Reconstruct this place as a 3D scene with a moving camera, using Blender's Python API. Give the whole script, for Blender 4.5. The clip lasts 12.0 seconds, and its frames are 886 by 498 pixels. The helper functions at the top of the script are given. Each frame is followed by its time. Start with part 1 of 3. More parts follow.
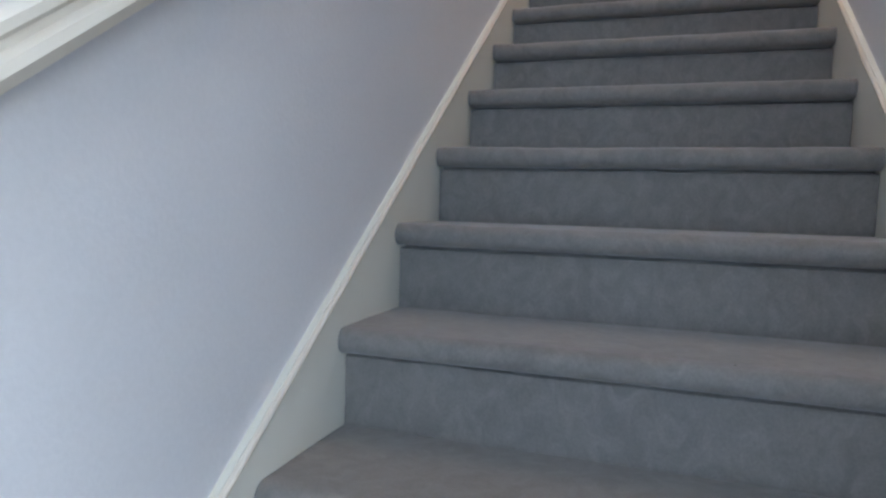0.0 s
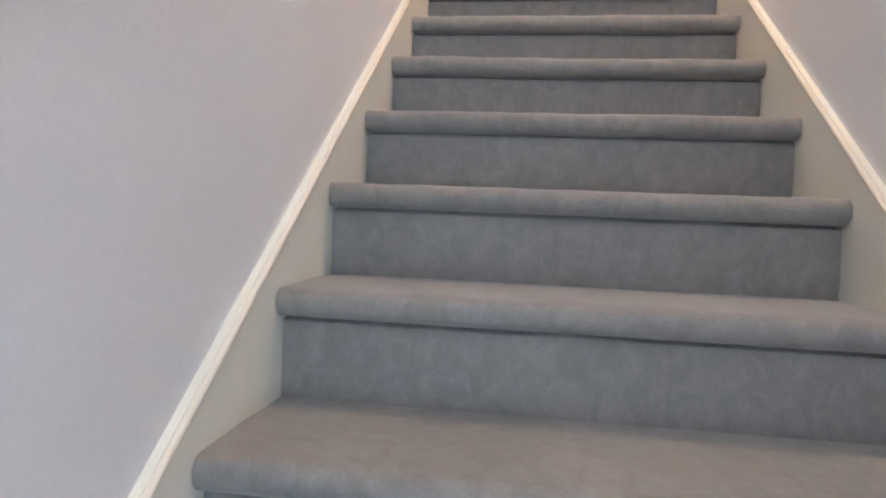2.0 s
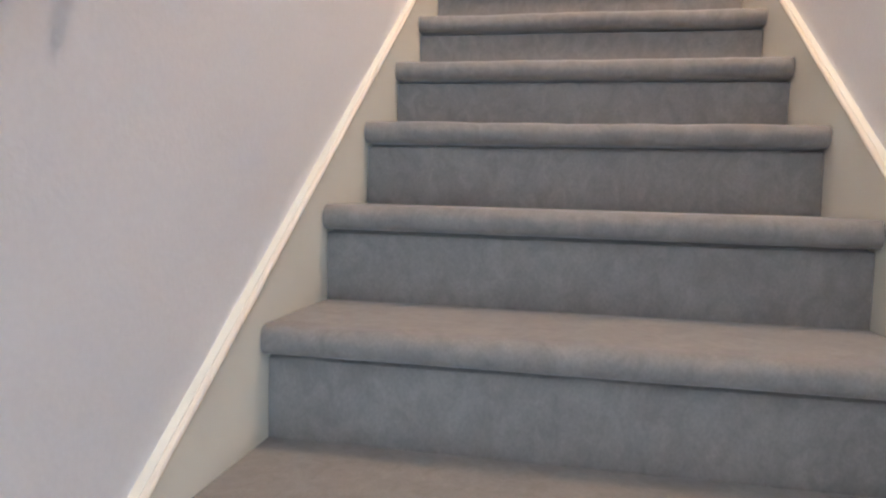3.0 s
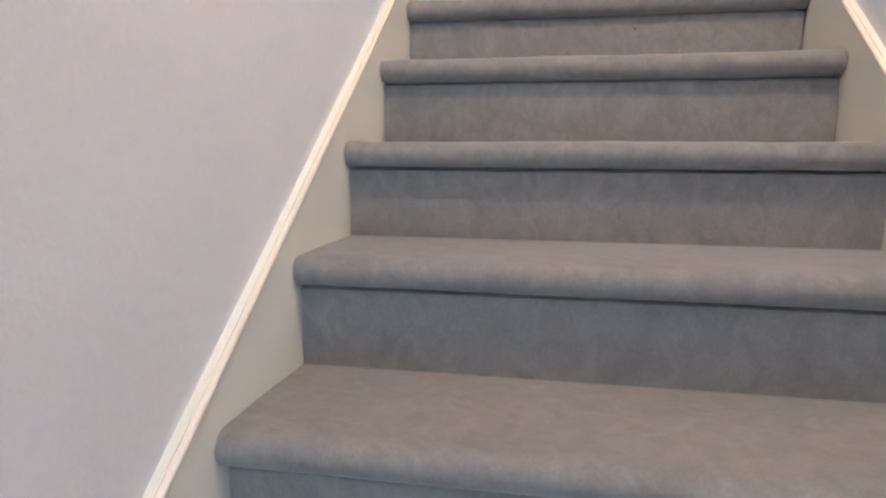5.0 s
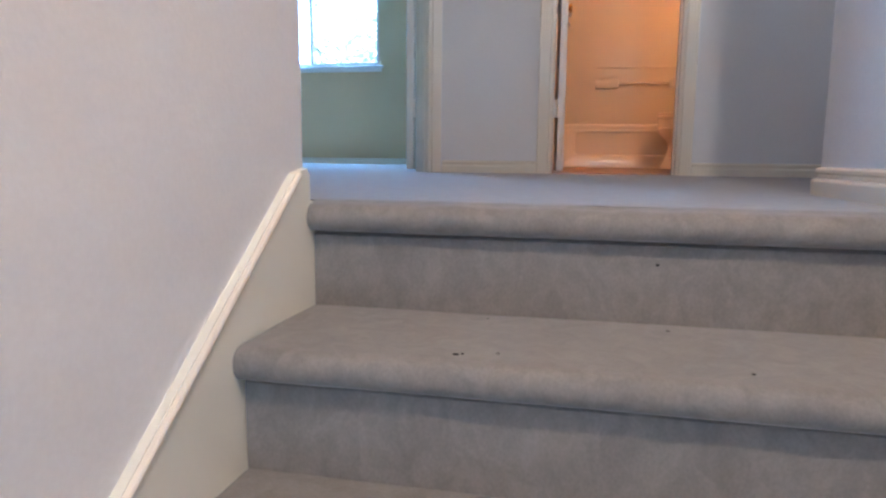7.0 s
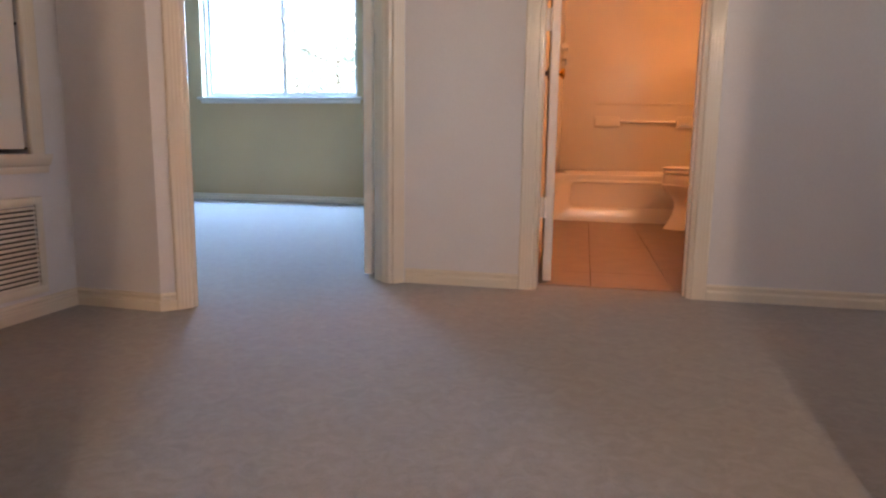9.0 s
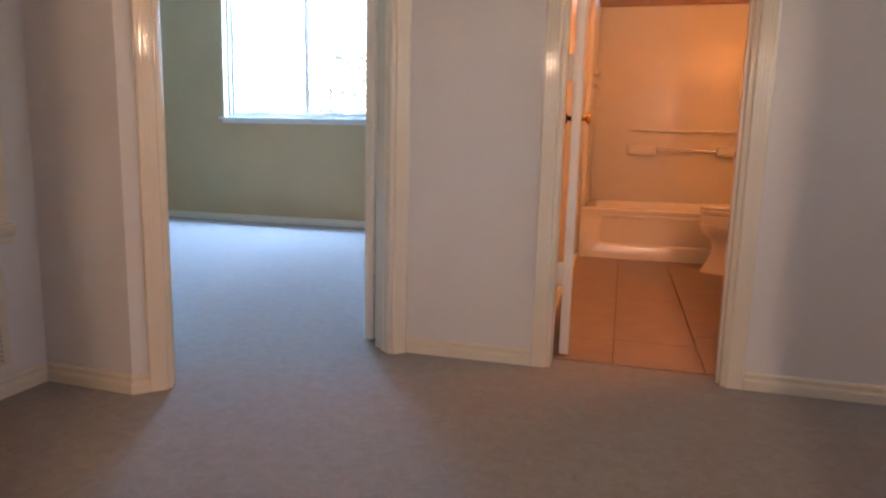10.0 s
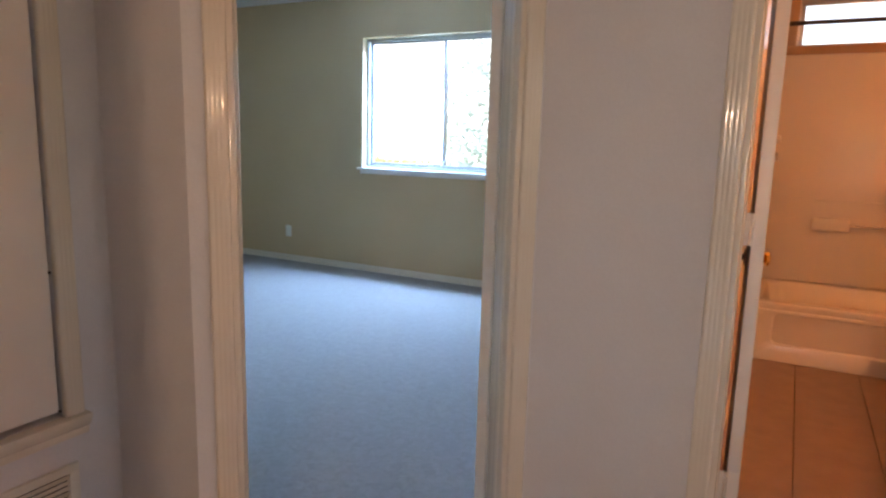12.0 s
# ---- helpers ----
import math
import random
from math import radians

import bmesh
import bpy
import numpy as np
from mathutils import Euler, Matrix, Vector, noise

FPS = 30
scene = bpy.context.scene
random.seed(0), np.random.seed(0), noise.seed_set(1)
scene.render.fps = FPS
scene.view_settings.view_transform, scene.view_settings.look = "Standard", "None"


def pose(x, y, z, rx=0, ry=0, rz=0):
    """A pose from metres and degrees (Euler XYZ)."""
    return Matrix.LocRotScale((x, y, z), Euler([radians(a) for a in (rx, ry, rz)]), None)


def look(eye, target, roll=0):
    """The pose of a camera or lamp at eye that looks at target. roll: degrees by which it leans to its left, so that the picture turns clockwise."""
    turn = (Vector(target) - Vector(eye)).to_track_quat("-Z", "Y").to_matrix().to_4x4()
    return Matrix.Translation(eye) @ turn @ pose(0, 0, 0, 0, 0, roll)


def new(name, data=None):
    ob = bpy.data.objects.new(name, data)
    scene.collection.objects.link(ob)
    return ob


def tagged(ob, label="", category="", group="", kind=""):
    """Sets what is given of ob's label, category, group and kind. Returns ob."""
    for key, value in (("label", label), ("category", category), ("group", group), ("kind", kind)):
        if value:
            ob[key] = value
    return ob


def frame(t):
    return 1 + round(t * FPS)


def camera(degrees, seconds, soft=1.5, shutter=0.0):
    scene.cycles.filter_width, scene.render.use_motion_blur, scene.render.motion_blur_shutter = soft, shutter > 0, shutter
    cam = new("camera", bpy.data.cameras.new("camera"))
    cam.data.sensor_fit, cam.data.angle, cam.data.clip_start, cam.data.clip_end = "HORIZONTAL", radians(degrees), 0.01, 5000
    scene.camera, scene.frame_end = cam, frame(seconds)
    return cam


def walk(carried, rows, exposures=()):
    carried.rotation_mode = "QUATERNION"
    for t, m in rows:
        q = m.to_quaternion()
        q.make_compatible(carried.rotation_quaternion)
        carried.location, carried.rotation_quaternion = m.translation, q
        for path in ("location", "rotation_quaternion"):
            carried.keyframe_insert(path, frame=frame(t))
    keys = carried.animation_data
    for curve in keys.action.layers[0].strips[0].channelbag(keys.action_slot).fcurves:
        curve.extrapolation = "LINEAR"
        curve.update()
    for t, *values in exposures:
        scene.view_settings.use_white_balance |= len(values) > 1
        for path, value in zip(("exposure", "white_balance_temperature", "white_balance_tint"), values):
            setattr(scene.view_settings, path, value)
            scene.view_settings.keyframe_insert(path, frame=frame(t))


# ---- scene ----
cam = camera(68.2, 12.0, soft=2.4)
PATH = [
    (0, (0.527, -3.441, -1.552), (-0.051, -1.741, -1.678), 1.6),
    (0.5, (0.480, -3.208, -1.447), (0.058, -1.463, -1.579), 2.0),
    (1, (0.486, -2.993, -1.348), (0.165, -1.223, -1.425), 2.0),
    (1.5, (0.460, -2.832, -1.225), (0.175, -1.057, -1.317), 1.7),
    (2, (0.392, -2.676, -1.120), (0.141, -0.896, -1.211), 2.3),
    (2.5, (0.423, -2.515, -1.007), (0.123, -0.743, -1.105), 1.9),
    (4.5, (0.440, -1.860, -0.467), (0.094, -0.116, -0.750), 1.0),
    (5, (0.411, -1.674, -0.368), (0.074, 0.073, -0.640), 0.2),
    (5.5, (0.440, -1.503, -0.245), (0.051, 0.231, -0.531), -0.4),
    (6, (0.427, -1.340, -0.150), (0.044, 0.398, -0.423), -0.2),
    (6.5, (0.408, -1.187, -0.055), (0.068, 0.563, -0.306), 0.2),
    (7, (0.436, -1.019, 0.071), (0.067, 0.725, -0.177), 0.6),
    (7.5, (0.430, -0.874, 0.157), (0.088, 0.881, -0.053), 1.7),
    (8.5, (0.447, -0.536, 0.472), (0.086, 1.195, 0.206), 1.0),
    (9.5, (0.465, -0.21, 0.671), (0.082, 1.526, 0.383), 0.5),
    (10, (0.491, -0.064, 0.797), (0.028, 1.651, 0.511), 1.4),
    (10.5, (0.463, 0.085, 0.919), (-0.08, 1.777, 0.631), 1.9),
    (11, (0.419, 0.221, 1.037), (-0.195, 1.886, 0.742), 1.9),
    (11.5, (0.401, 0.335, 1.142), (-0.302, 1.966, 0.851), 2.0),
    (12, (0.388, 0.432, 1.301), (-0.446, 1.998, 0.999), 1.5),
]
EXPOSURES = [(0.0, 2.25, 6500, 12), (1.0, 2.9, 6950, 13), (2.5, 3.15, 7000, 14), (4.5, 3.1, 6400, 11), (6.5, 2.85, 5850, 10), (7.5, 2.72, 5900, 10), (9.5, 2.66, 8200, 26), (12.0, 2.33, 8100, 25)]
walk(cam, [(t, look(eye, target, roll)) for t, eye, target, roll in PATH], EXPOSURES)

# ---- light ----
world = bpy.data.worlds.new("sky_world")
scene.world = world
world.use_nodes = True
wn = world.node_tree.nodes
sky = wn.new("ShaderNodeTexSky")
sky.sky_type = "NISHITA"
sky.sun_disc = False
sky.sun_elevation = radians(55)
sky.sun_rotation = radians(-90)
world.node_tree.links.new(sky.outputs[0], wn["Background"].inputs[0])
wn["Background"].inputs[1].default_value = 0.15

sun_data = bpy.data.lights.new("sun", "SUN")
sun_data.energy, sun_data.angle, sun_data.color = 5.0, radians(0.5), (1.0, 0.96, 0.9)
sun = new("sun", sun_data)
sun.matrix_world = look((-8, -0.3, 12), (0, 0, 0))


def window_light(name, eye, target, w, h, energy, color):
    data = bpy.data.lights.new(name, "AREA")
    data.shape, data.size, data.size_y, data.energy, data.color = "RECTANGLE", w, h, energy, color
    ob = new(name, data)
    ob.matrix_world = look(eye, target)
    return ob


DAY = (0.72, 0.86, 1.0)
window_light("bedroom_window_light", (-2.46, 5.98, 2.38), (-2.46, 4.6, 1.15), 1.58, 0.24, 44.0, (0.22, 0.52, 1.0))
window_light("bedroom_sash_light", (-2.86, 5.775, 1.60), (-2.5, 3.4, 1.0), 0.70, 1.05, 17.0, (0.22, 0.52, 1.0))
window_light("foyer_window_light", (3.12, -5.7, -1.5), (0.0, -3.9, -1.2), 1.9, 1.9, 20.0, DAY)
# blue fill added from the front to cool the stair risers
window_light("foyer_riser_fill", (1.5, -7.84, -1.5), (0.6, -2.0, -1.4), 1.5, 1.8, 13.5, (0.42, 0.68, 1.0))
# warm fill added at the unseen hall end to lift the hall walls
window_light("hall_fill_light", (3.02, 1.585, 1.45), (0.0, 1.2, 1.0), 0.9, 1.1, 0.6, (1.0, 0.88, 0.78))
# cool fill added behind, turned to the left stair wall; its window is unseen
window_light("stairwell_fill_light", (0.68, -3.98, 1.35), (-0.6, -1.7, 0.5), 0.36, 0.74, 1.7, (0.66, 0.83, 1.0))


def bulb_light(name, place, energy, color, radius):
    data = bpy.data.lights.new(name, "POINT")
    data.energy, data.color, data.shadow_soft_size = energy, color, radius
    ob = new(name, data)
    ob.location = place
    return ob


TUNGSTEN = (1.0, 0.275, 0.065)
for by in (2.75, 3.05, 3.35):
    bulb_light("vanity_bulb_light", (1.64, by, 2.08), 1.75, TUNGSTEN, 0.05)
# added warm fill for left stair wall and treads, inside the unseen globe
bulb_light("stairwell_fill_lamp", (0.843, -1.25, 1.5), 8.8, (1.0, 0.80, 0.60), 0.05)

# ---- materials ----


def material(name, color, rough=0.6, metal=0.0, vary=0.12, scale=6.0, fine=180.0, bump=0.15, distance=0.002, spec=0.5, coat=0.0,
             sheen=0.0, fine_vary=0.0, color2=None, stretch=(1, 1, 1), ob_random=0.0, swirl=0.0):
    """Noise at two scales over a base colour, with a fine bump."""
    mat = bpy.data.materials.new(name)
    mat.use_nodes = True
    nt = mat.node_tree
    n, l = nt.nodes, nt.links
    b = n["Principled BSDF"]
    b.inputs["Roughness"].default_value = rough
    b.inputs["Metallic"].default_value = metal
    b.inputs["Specular IOR Level"].default_value = spec
    b.inputs["Coat Weight"].default_value = coat
    b.inputs["Sheen Weight"].default_value = sheen
    geo = n.new("ShaderNodeNewGeometry")
    mp = n.new("ShaderNodeMapping")
    mp.inputs["Scale"].default_value = stretch
    l.new(geo.outputs["Position"], mp.inputs[0])
    big = n.new("ShaderNodeTexNoise")
    big.inputs["Scale"].default_value = scale
    big.inputs["Detail"].default_value = 5
    big.inputs["Distortion"].default_value = swirl
    l.new(mp.outputs[0], big.inputs["Vector"])
    small = n.new("ShaderNodeTexNoise")
    small.inputs["Scale"].default_value = fine
    small.inputs["Detail"].default_value = 3
    l.new(mp.outputs[0], small.inputs["Vector"])
    mix = n.new("ShaderNodeMix")
    mix.data_type = "RGBA"
    c2 = color2 or tuple(c * (1 - vary) for c in color)
    mix.inputs[6].default_value = (*color, 1)
    mix.inputs[7].default_value = (*c2, 1)
    ramp = n.new("ShaderNodeMapRange")
    ramp.inputs[1].default_value, ramp.inputs[2].default_value = 0.3, 0.7
    l.new(big.outputs[0], ramp.inputs[0])
    l.new(ramp.outputs[0], mix.inputs[0])
    out = mix.outputs[2]
    if fine_vary:
        hsv = n.new("ShaderNodeHueSaturation")
        fr = n.new("ShaderNodeMapRange")
        fr.inputs[1].default_value, fr.inputs[2].default_value = 0.3, 0.7
        fr.inputs[3].default_value, fr.inputs[4].default_value = 1 - fine_vary, 1 + fine_vary
        l.new(small.outputs[0], fr.inputs[0])
        l.new(fr.outputs[0], hsv.inputs["Value"])
        l.new(out, hsv.inputs["Color"])
        out = hsv.outputs[0]
    if ob_random:
        info = n.new("ShaderNodeObjectInfo")
        rr = n.new("ShaderNodeMapRange")
        rr.inputs[3].default_value, rr.inputs[4].default_value = 1 - ob_random, 1 + ob_random
        l.new(info.outputs["Random"], rr.inputs[0])
        h2 = n.new("ShaderNodeHueSaturation")
        l.new(rr.outputs[0], h2.inputs["Value"])
        l.new(out, h2.inputs["Color"])
        out = h2.outputs[0]
    l.new(out, b.inputs["Base Color"])
    if bump:
        bp = n.new("ShaderNodeBump")
        bp.inputs["Strength"].default_value = bump
        bp.inputs["Distance"].default_value = distance
        l.new(small.outputs[0], bp.inputs["Height"])
        l.new(bp.outputs[0], b.inputs["Normal"])
    return mat


WALL = material("grey_wall_paint", (0.71, 0.70, 0.715), rough=0.62, vary=0.05, scale=2.5, fine=140, bump=0.22, distance=0.002, fine_vary=0.02)
SAGE = material("sage_green_wall_paint", (0.60, 0.425, 0.245), rough=0.65, vary=0.06, scale=2.0, fine=140, bump=0.2, distance=0.002)
CEILING = material("ceiling_paint", (0.78, 0.77, 0.75), rough=0.85, vary=0.05, fine=90, bump=0.5, distance=0.003)
TRIM = material("cream_gloss_enamel", (0.77, 0.70, 0.60), rough=0.09, vary=0.03, scale=9, fine=40, bump=0.0, distance=0.001)
STRING = material("white_satin_paint", (0.76, 0.735, 0.65), rough=0.36, vary=0.05, scale=7, fine=60, bump=0.06, distance=0.001)
DOORPAINT = material("white_door_paint", (0.80, 0.78, 0.74), rough=0.35, vary=0.04, scale=8, fine=60, bump=0.06, distance=0.001)
CARPET = material("grey_cut_pile_carpet", (0.25, 0.23, 0.218), rough=0.95, vary=0.22, scale=26, fine=240, bump=0.15, distance=0.003, spec=0.1, sheen=0.35, fine_vary=0.07, stretch=(1, 1, 0.75), swirl=1.2)
TILE = material("tan_ceramic_tile", (0.31, 0.225, 0.18), rough=0.42, vary=0.16, scale=9, fine=70, bump=0.05, distance=0.001, ob_random=0.05)
GROUT = material("dark_grout", (0.20, 0.135, 0.10), rough=0.9, vary=0.2, fine=200, bump=0.3)
ACRYLIC = material("white_fibreglass_surround", (0.68, 0.645, 0.585), rough=0.3, vary=0.06, scale=3, fine=25, bump=0.05, distance=0.002)
TUB = material("white_enamel_tub", (0.74, 0.70, 0.635), rough=0.16, vary=0.04, scale=4, fine=25, bump=0.02, distance=0.001)
PORCELAIN = material("white_porcelain", (0.86, 0.82, 0.78), rough=0.09, vary=0.03, scale=5, fine=20, bump=0.0)
SEATMAT = material("white_plastic_seat", (0.84, 0.80, 0.75), rough=0.22, vary=0.03, bump=0.0)
OAK = material("honey_oak_wood", (0.42, 0.21, 0.08), rough=0.38, scale=5, fine=60, color2=(0.28, 0.13, 0.05), stretch=(6, 6, 0.6), bump=0.15, distance=0.001, fine_vary=0.12)
COUNTER = material("cultured_marble_top", (0.80, 0.75, 0.66), rough=0.15, vary=0.1, scale=8, fine=40, bump=0.0)
BRASS = material("polished_brass", (0.80, 0.56, 0.22), rough=0.2, metal=1.0, vary=0.1, bump=0.0)
DARKMETAL = material("tarnished_bronze", (0.05, 0.04, 0.035), rough=0.4, metal=0.8, vary=0.2, bump=0.0)
CHROME = material("chrome", (0.75, 0.75, 0.75), rough=0.15, metal=1.0, vary=0.05, bump=0.0)
ALU = material("aluminium_window_frame", (0.55, 0.57, 0.58), rough=0.4, metal=0.6, vary=0.1, bump=0.05)
BROWNFRAME = material("brown_stained_window_casing", (0.42, 0.27, 0.15), rough=0.45, vary=0.2, scale=8, fine=80, bump=0.1)
VENT = material("vent_enamel", (0.70, 0.66, 0.58), rough=0.4, vary=0.08, scale=15, bump=0.0)
DUCT = material("dark_duct", (0.03, 0.03, 0.03), rough=0.9, vary=0.3, bump=0.0)
PLASTIC = material("ivory_plastic", (0.78, 0.76, 0.68), rough=0.35, vary=0.04, bump=0.0)
BARK = material("bark", (0.16, 0.12, 0.09), rough=0.9, vary=0.4, scale=8, fine=40, bump=0.8, distance=0.02)
LEAF = material("haze_paled_foliage", (0.11, 0.16, 0.15), rough=0.6, vary=0.4, scale=2, fine=20, bump=0.0)
ln = LEAF.node_tree
tr = ln.nodes.new("ShaderNodeBsdfTranslucent")
# pale blue tint puts bright outdoor haze into the leaf colour
tr.inputs[0].default_value = (0.56, 0.74, 0.78, 1)
mx = ln.nodes.new("ShaderNodeMixShader")
mx.inputs[0].default_value = 0.8
ln.links.new(ln.nodes["Principled BSDF"].outputs[0], mx.inputs[1])
ln.links.new(tr.outputs[0], mx.inputs[2])
ln.links.new(mx.outputs[0], ln.nodes["Material Output"].inputs[0])
GRASS = material("lawn", (0.09, 0.12, 0.045), rough=0.9, vary=0.35, scale=0.6, fine=15, bump=0.3, distance=0.02)
GLASS = bpy.data.materials.new("clear_glass")
GLASS.use_nodes = True
gb = GLASS.node_tree.nodes["Principled BSDF"]
gb.inputs["Roughness"].default_value = 0.02
gb.inputs["Transmission Weight"].default_value = 1.0
gb.inputs["IOR"].default_value = 1.02
FROST = bpy.data.materials.new("warm_lit_bulb_glass")
FROST.use_nodes = True
fb = FROST.node_tree.nodes["Principled BSDF"]
fb.inputs["Emission Color"].default_value = (1.0, 0.5, 0.2, 1)
fb.inputs["Emission Strength"].default_value = 6.0

# ---- mesh helpers ----


def box(bm, x0, x1, y0, y1, z0, z1, bevel=0.0, seg=2):
    r = bmesh.ops.create_cube(bm, size=1.0)
    vs = r["verts"]
    bmesh.ops.transform(bm, verts=vs, matrix=Matrix.Translation(((x0 + x1) / 2, (y0 + y1) / 2, (z0 + z1) / 2))
                        @ Matrix.Diagonal((abs(x1 - x0), abs(y1 - y0), abs(z1 - z0), 1)))
    if bevel:
        es = list({e for v in vs for e in v.link_edges})
        bmesh.ops.bevel(bm, geom=es, offset=bevel, segments=seg, affect="EDGES", profile=0.5)
    return bm


def boxes(*items, bevel=0.0):
    bm = bmesh.new()
    for it in items:
        box(bm, *it, bevel=bevel)
    return bm


def tube(bm, p0, p1, r0, r1=None, seg=16, caps=True):
    p0, p1 = Vector(p0), Vector(p1)
    d = p1 - p0
    r = bmesh.ops.create_cone(bm, cap_ends=caps, segments=seg, radius1=r0, radius2=r0 if r1 is None else r1, depth=d.length)
    m = Matrix.Translation((p0 + p1) / 2) @ d.to_track_quat("Z", "Y").to_matrix().to_4x4()
    bmesh.ops.transform(bm, verts=r["verts"], matrix=m)
    return bm


def ball(bm, c, rx, ry, rz, u=20, v=12):
    r = bmesh.ops.create_uvsphere(bm, u_segments=u, v_segments=v, radius=1.0)
    bmesh.ops.transform(bm, verts=r["verts"], matrix=Matrix.Translation(c) @ Matrix.Diagonal((rx, ry, rz, 1)))
    return bm


def mesh_object(name, bm, mat, smooth=False):
    bmesh.ops.recalc_face_normals(bm, faces=bm.faces)
    me = bpy.data.meshes.new(name)
    bm.to_mesh(me)
    bm.free()
    me.materials.append(mat)
    if smooth:
        me.shade_smooth()
        me.set_sharp_from_angle(angle=radians(40))
    return new(name, me)


def part(name, bm, mat, parent, label="", smooth=True):
    ob = mesh_object(name, bm, mat, smooth)
    ob.parent = parent
    if label:
        tagged(ob, label)
    return ob


def thing(name, label, category, group="", kind=""):
    return tagged(new(name), label, category, group, kind)


def structure(name, bm, mat, label, category, smooth=False):
    return tagged(mesh_object(name, bm, mat, smooth), label, category, kind="structure")


def extrude_profile(bm, pts, path):
    """Sweeps a closed profile given as (offset, height) pairs along path frames (origin, out, up), with end caps."""
    rings = []
    for o, out, up in path:
        rings.append([bm.verts.new(Vector(o) + Vector(out) * a + Vector(up) * h) for a, h in pts])
    n = len(pts)
    for r0, r1 in zip(rings, rings[1:]):
        for i in range(n):
            bm.faces.new((r0[i], r0[(i + 1) % n], r1[(i + 1) % n], r1[i]))
    bm.faces.new(rings[0][::-1])
    bm.faces.new(rings[-1])
    return bm


def wall_mesh(p0, p1, z0, z1, thick, openings=()):
    """A wall from p0 to p1 whose visible face is on the right of the way; thickness goes to the left. Openings (s0, s1, z0, z1) go through it."""
    p0, p1 = Vector((*p0, 0)), Vector((*p1, 0))
    d = (p1 - p0).normalized()
    nrm = Vector((-d.y, d.x, 0))
    length = (p1 - p0).length
    ss = sorted({0.0, length, *[v for o in openings for v in o[:2]]})
    zz = sorted({z0, z1, *[v for o in openings for v in o[2:]]})
    solid = {}
    for i in range(len(ss) - 1):
        for j in range(len(zz) - 1):
            cs, cz = (ss[i] + ss[i + 1]) / 2, (zz[j] + zz[j + 1]) / 2
            solid[i, j] = not any(o[0] < cs < o[1] and o[2] < cz < o[3] for o in openings)
    bm = bmesh.new()
    cache = {}

    def v(i, j, k):
        if (i, j, k) not in cache:
            cache[i, j, k] = bm.verts.new(p0 + d * ss[i] + nrm * thick * k + Vector((0, 0, zz[j])))
        return cache[i, j, k]

    for (i, j), full in solid.items():
        if not full:
            continue
        for k in (0, 1):
            bm.faces.new([v(i, j, k), v(i + 1, j, k), v(i + 1, j + 1, k), v(i, j + 1, k)])
        if not solid.get((i - 1, j)):
            bm.faces.new([v(i, j, 0), v(i, j, 1), v(i, j + 1, 1), v(i, j + 1, 0)])
        if not solid.get((i + 1, j)):
            bm.faces.new([v(i + 1, j, 0), v(i + 1, j, 1), v(i + 1, j + 1, 1), v(i + 1, j + 1, 0)])
        if not solid.get((i, j - 1)):
            bm.faces.new([v(i, j, 0), v(i, j, 1), v(i + 1, j, 1), v(i + 1, j, 0)])
        if not solid.get((i, j + 1)):
            bm.faces.new([v(i, j + 1, 0), v(i, j + 1, 1), v(i + 1, j + 1, 1), v(i + 1, j + 1, 0)])
    return bm


# ---- plan ----
RISE, RUN, STEPS, WIDTH = 0.1773, 0.2412, 15, 0.9216
BOTTOM = -RISE * STEPS
TOP = 2.56
YM = 2.255                    # hall wall with the bathroom door
YF = 5.61                     # outer wall of bedroom and bathroom
YN = 0.53                     # hall wall that turns off the stairwell
CX = -1.29                    # hall wall with the closet door
BX = 0.205                    # bathroom wall behind the open door
DIAG0, DIAG1 = (-0.945, 1.57), (-0.272, YM)

# walls
structure("wall_stair_left", wall_mesh((-0.012, -7.9), (-0.012, -0.016), BOTTOM, TOP, 0.12), WALL, "smooth pale grey painted stairwell wall beside the stairs", "wall")
structure("wall_stair_right", wall_mesh((WIDTH + 0.012, YN), (WIDTH + 0.012, -3.6), BOTTOM, TOP, 0.12), WALL, "pale grey painted stairwell wall ending at the landing", "wall")
structure("wall_stair_end", wall_mesh((0.0, -4.1), (WIDTH + 0.12, -4.1), -0.3, TOP, -0.12, [(0.12, 0.88, 0.95, 1.75)]), WALL, "unseen pale grey wall above the foyer with an added small high window", "wall")
structure("wall_foyer_front", wall_mesh((3.2, -7.9), (-0.12, -7.9), BOTTOM, -0.3, 0.15, [(0.9, 2.5, BOTTOM + 0.3, BOTTOM + 2.2)]), WALL, "unseen pale grey foyer wall with an added window opening", "wall")
structure("wall_foyer_right", wall_mesh((3.2, -3.6), (3.2, -8.05), BOTTOM, -0.3, 0.12, [(1.1, 3.1, BOTTOM + 0.25, BOTTOM + 2.25)]), WALL, "plain pale grey foyer wall", "wall")
structure("wall_foyer_back", wall_mesh((WIDTH + 0.12, -3.6), (3.2, -3.6), BOTTOM, -0.3, 0.12), WALL, "plain pale grey foyer wall beside the stair foot", "wall")
structure("wall_closet", wall_mesh((CX, -1.2), (CX, 1.585), 0, TOP, 0.12, [(1.901, 2.624, 0.53, 2.03)]), WALL, "pale grey hall wall holding a closet door and a vent", "wall")
structure("wall_hall_back", wall_mesh((-0.12, -1.2), (-1.41, -1.2), 0, TOP, 0.12), WALL, "plain pale grey wall closing the hall", "wall")
structure("wall_hall_corner", wall_mesh((CX, 1.585), DIAG0, 0, TOP, 0.11), WALL, "narrow pale grey hall wall beside the bedroom door", "wall")
dl = (Vector(DIAG1) - Vector(DIAG0)).length
BED0, BED1 = 0.103, dl - 0.063
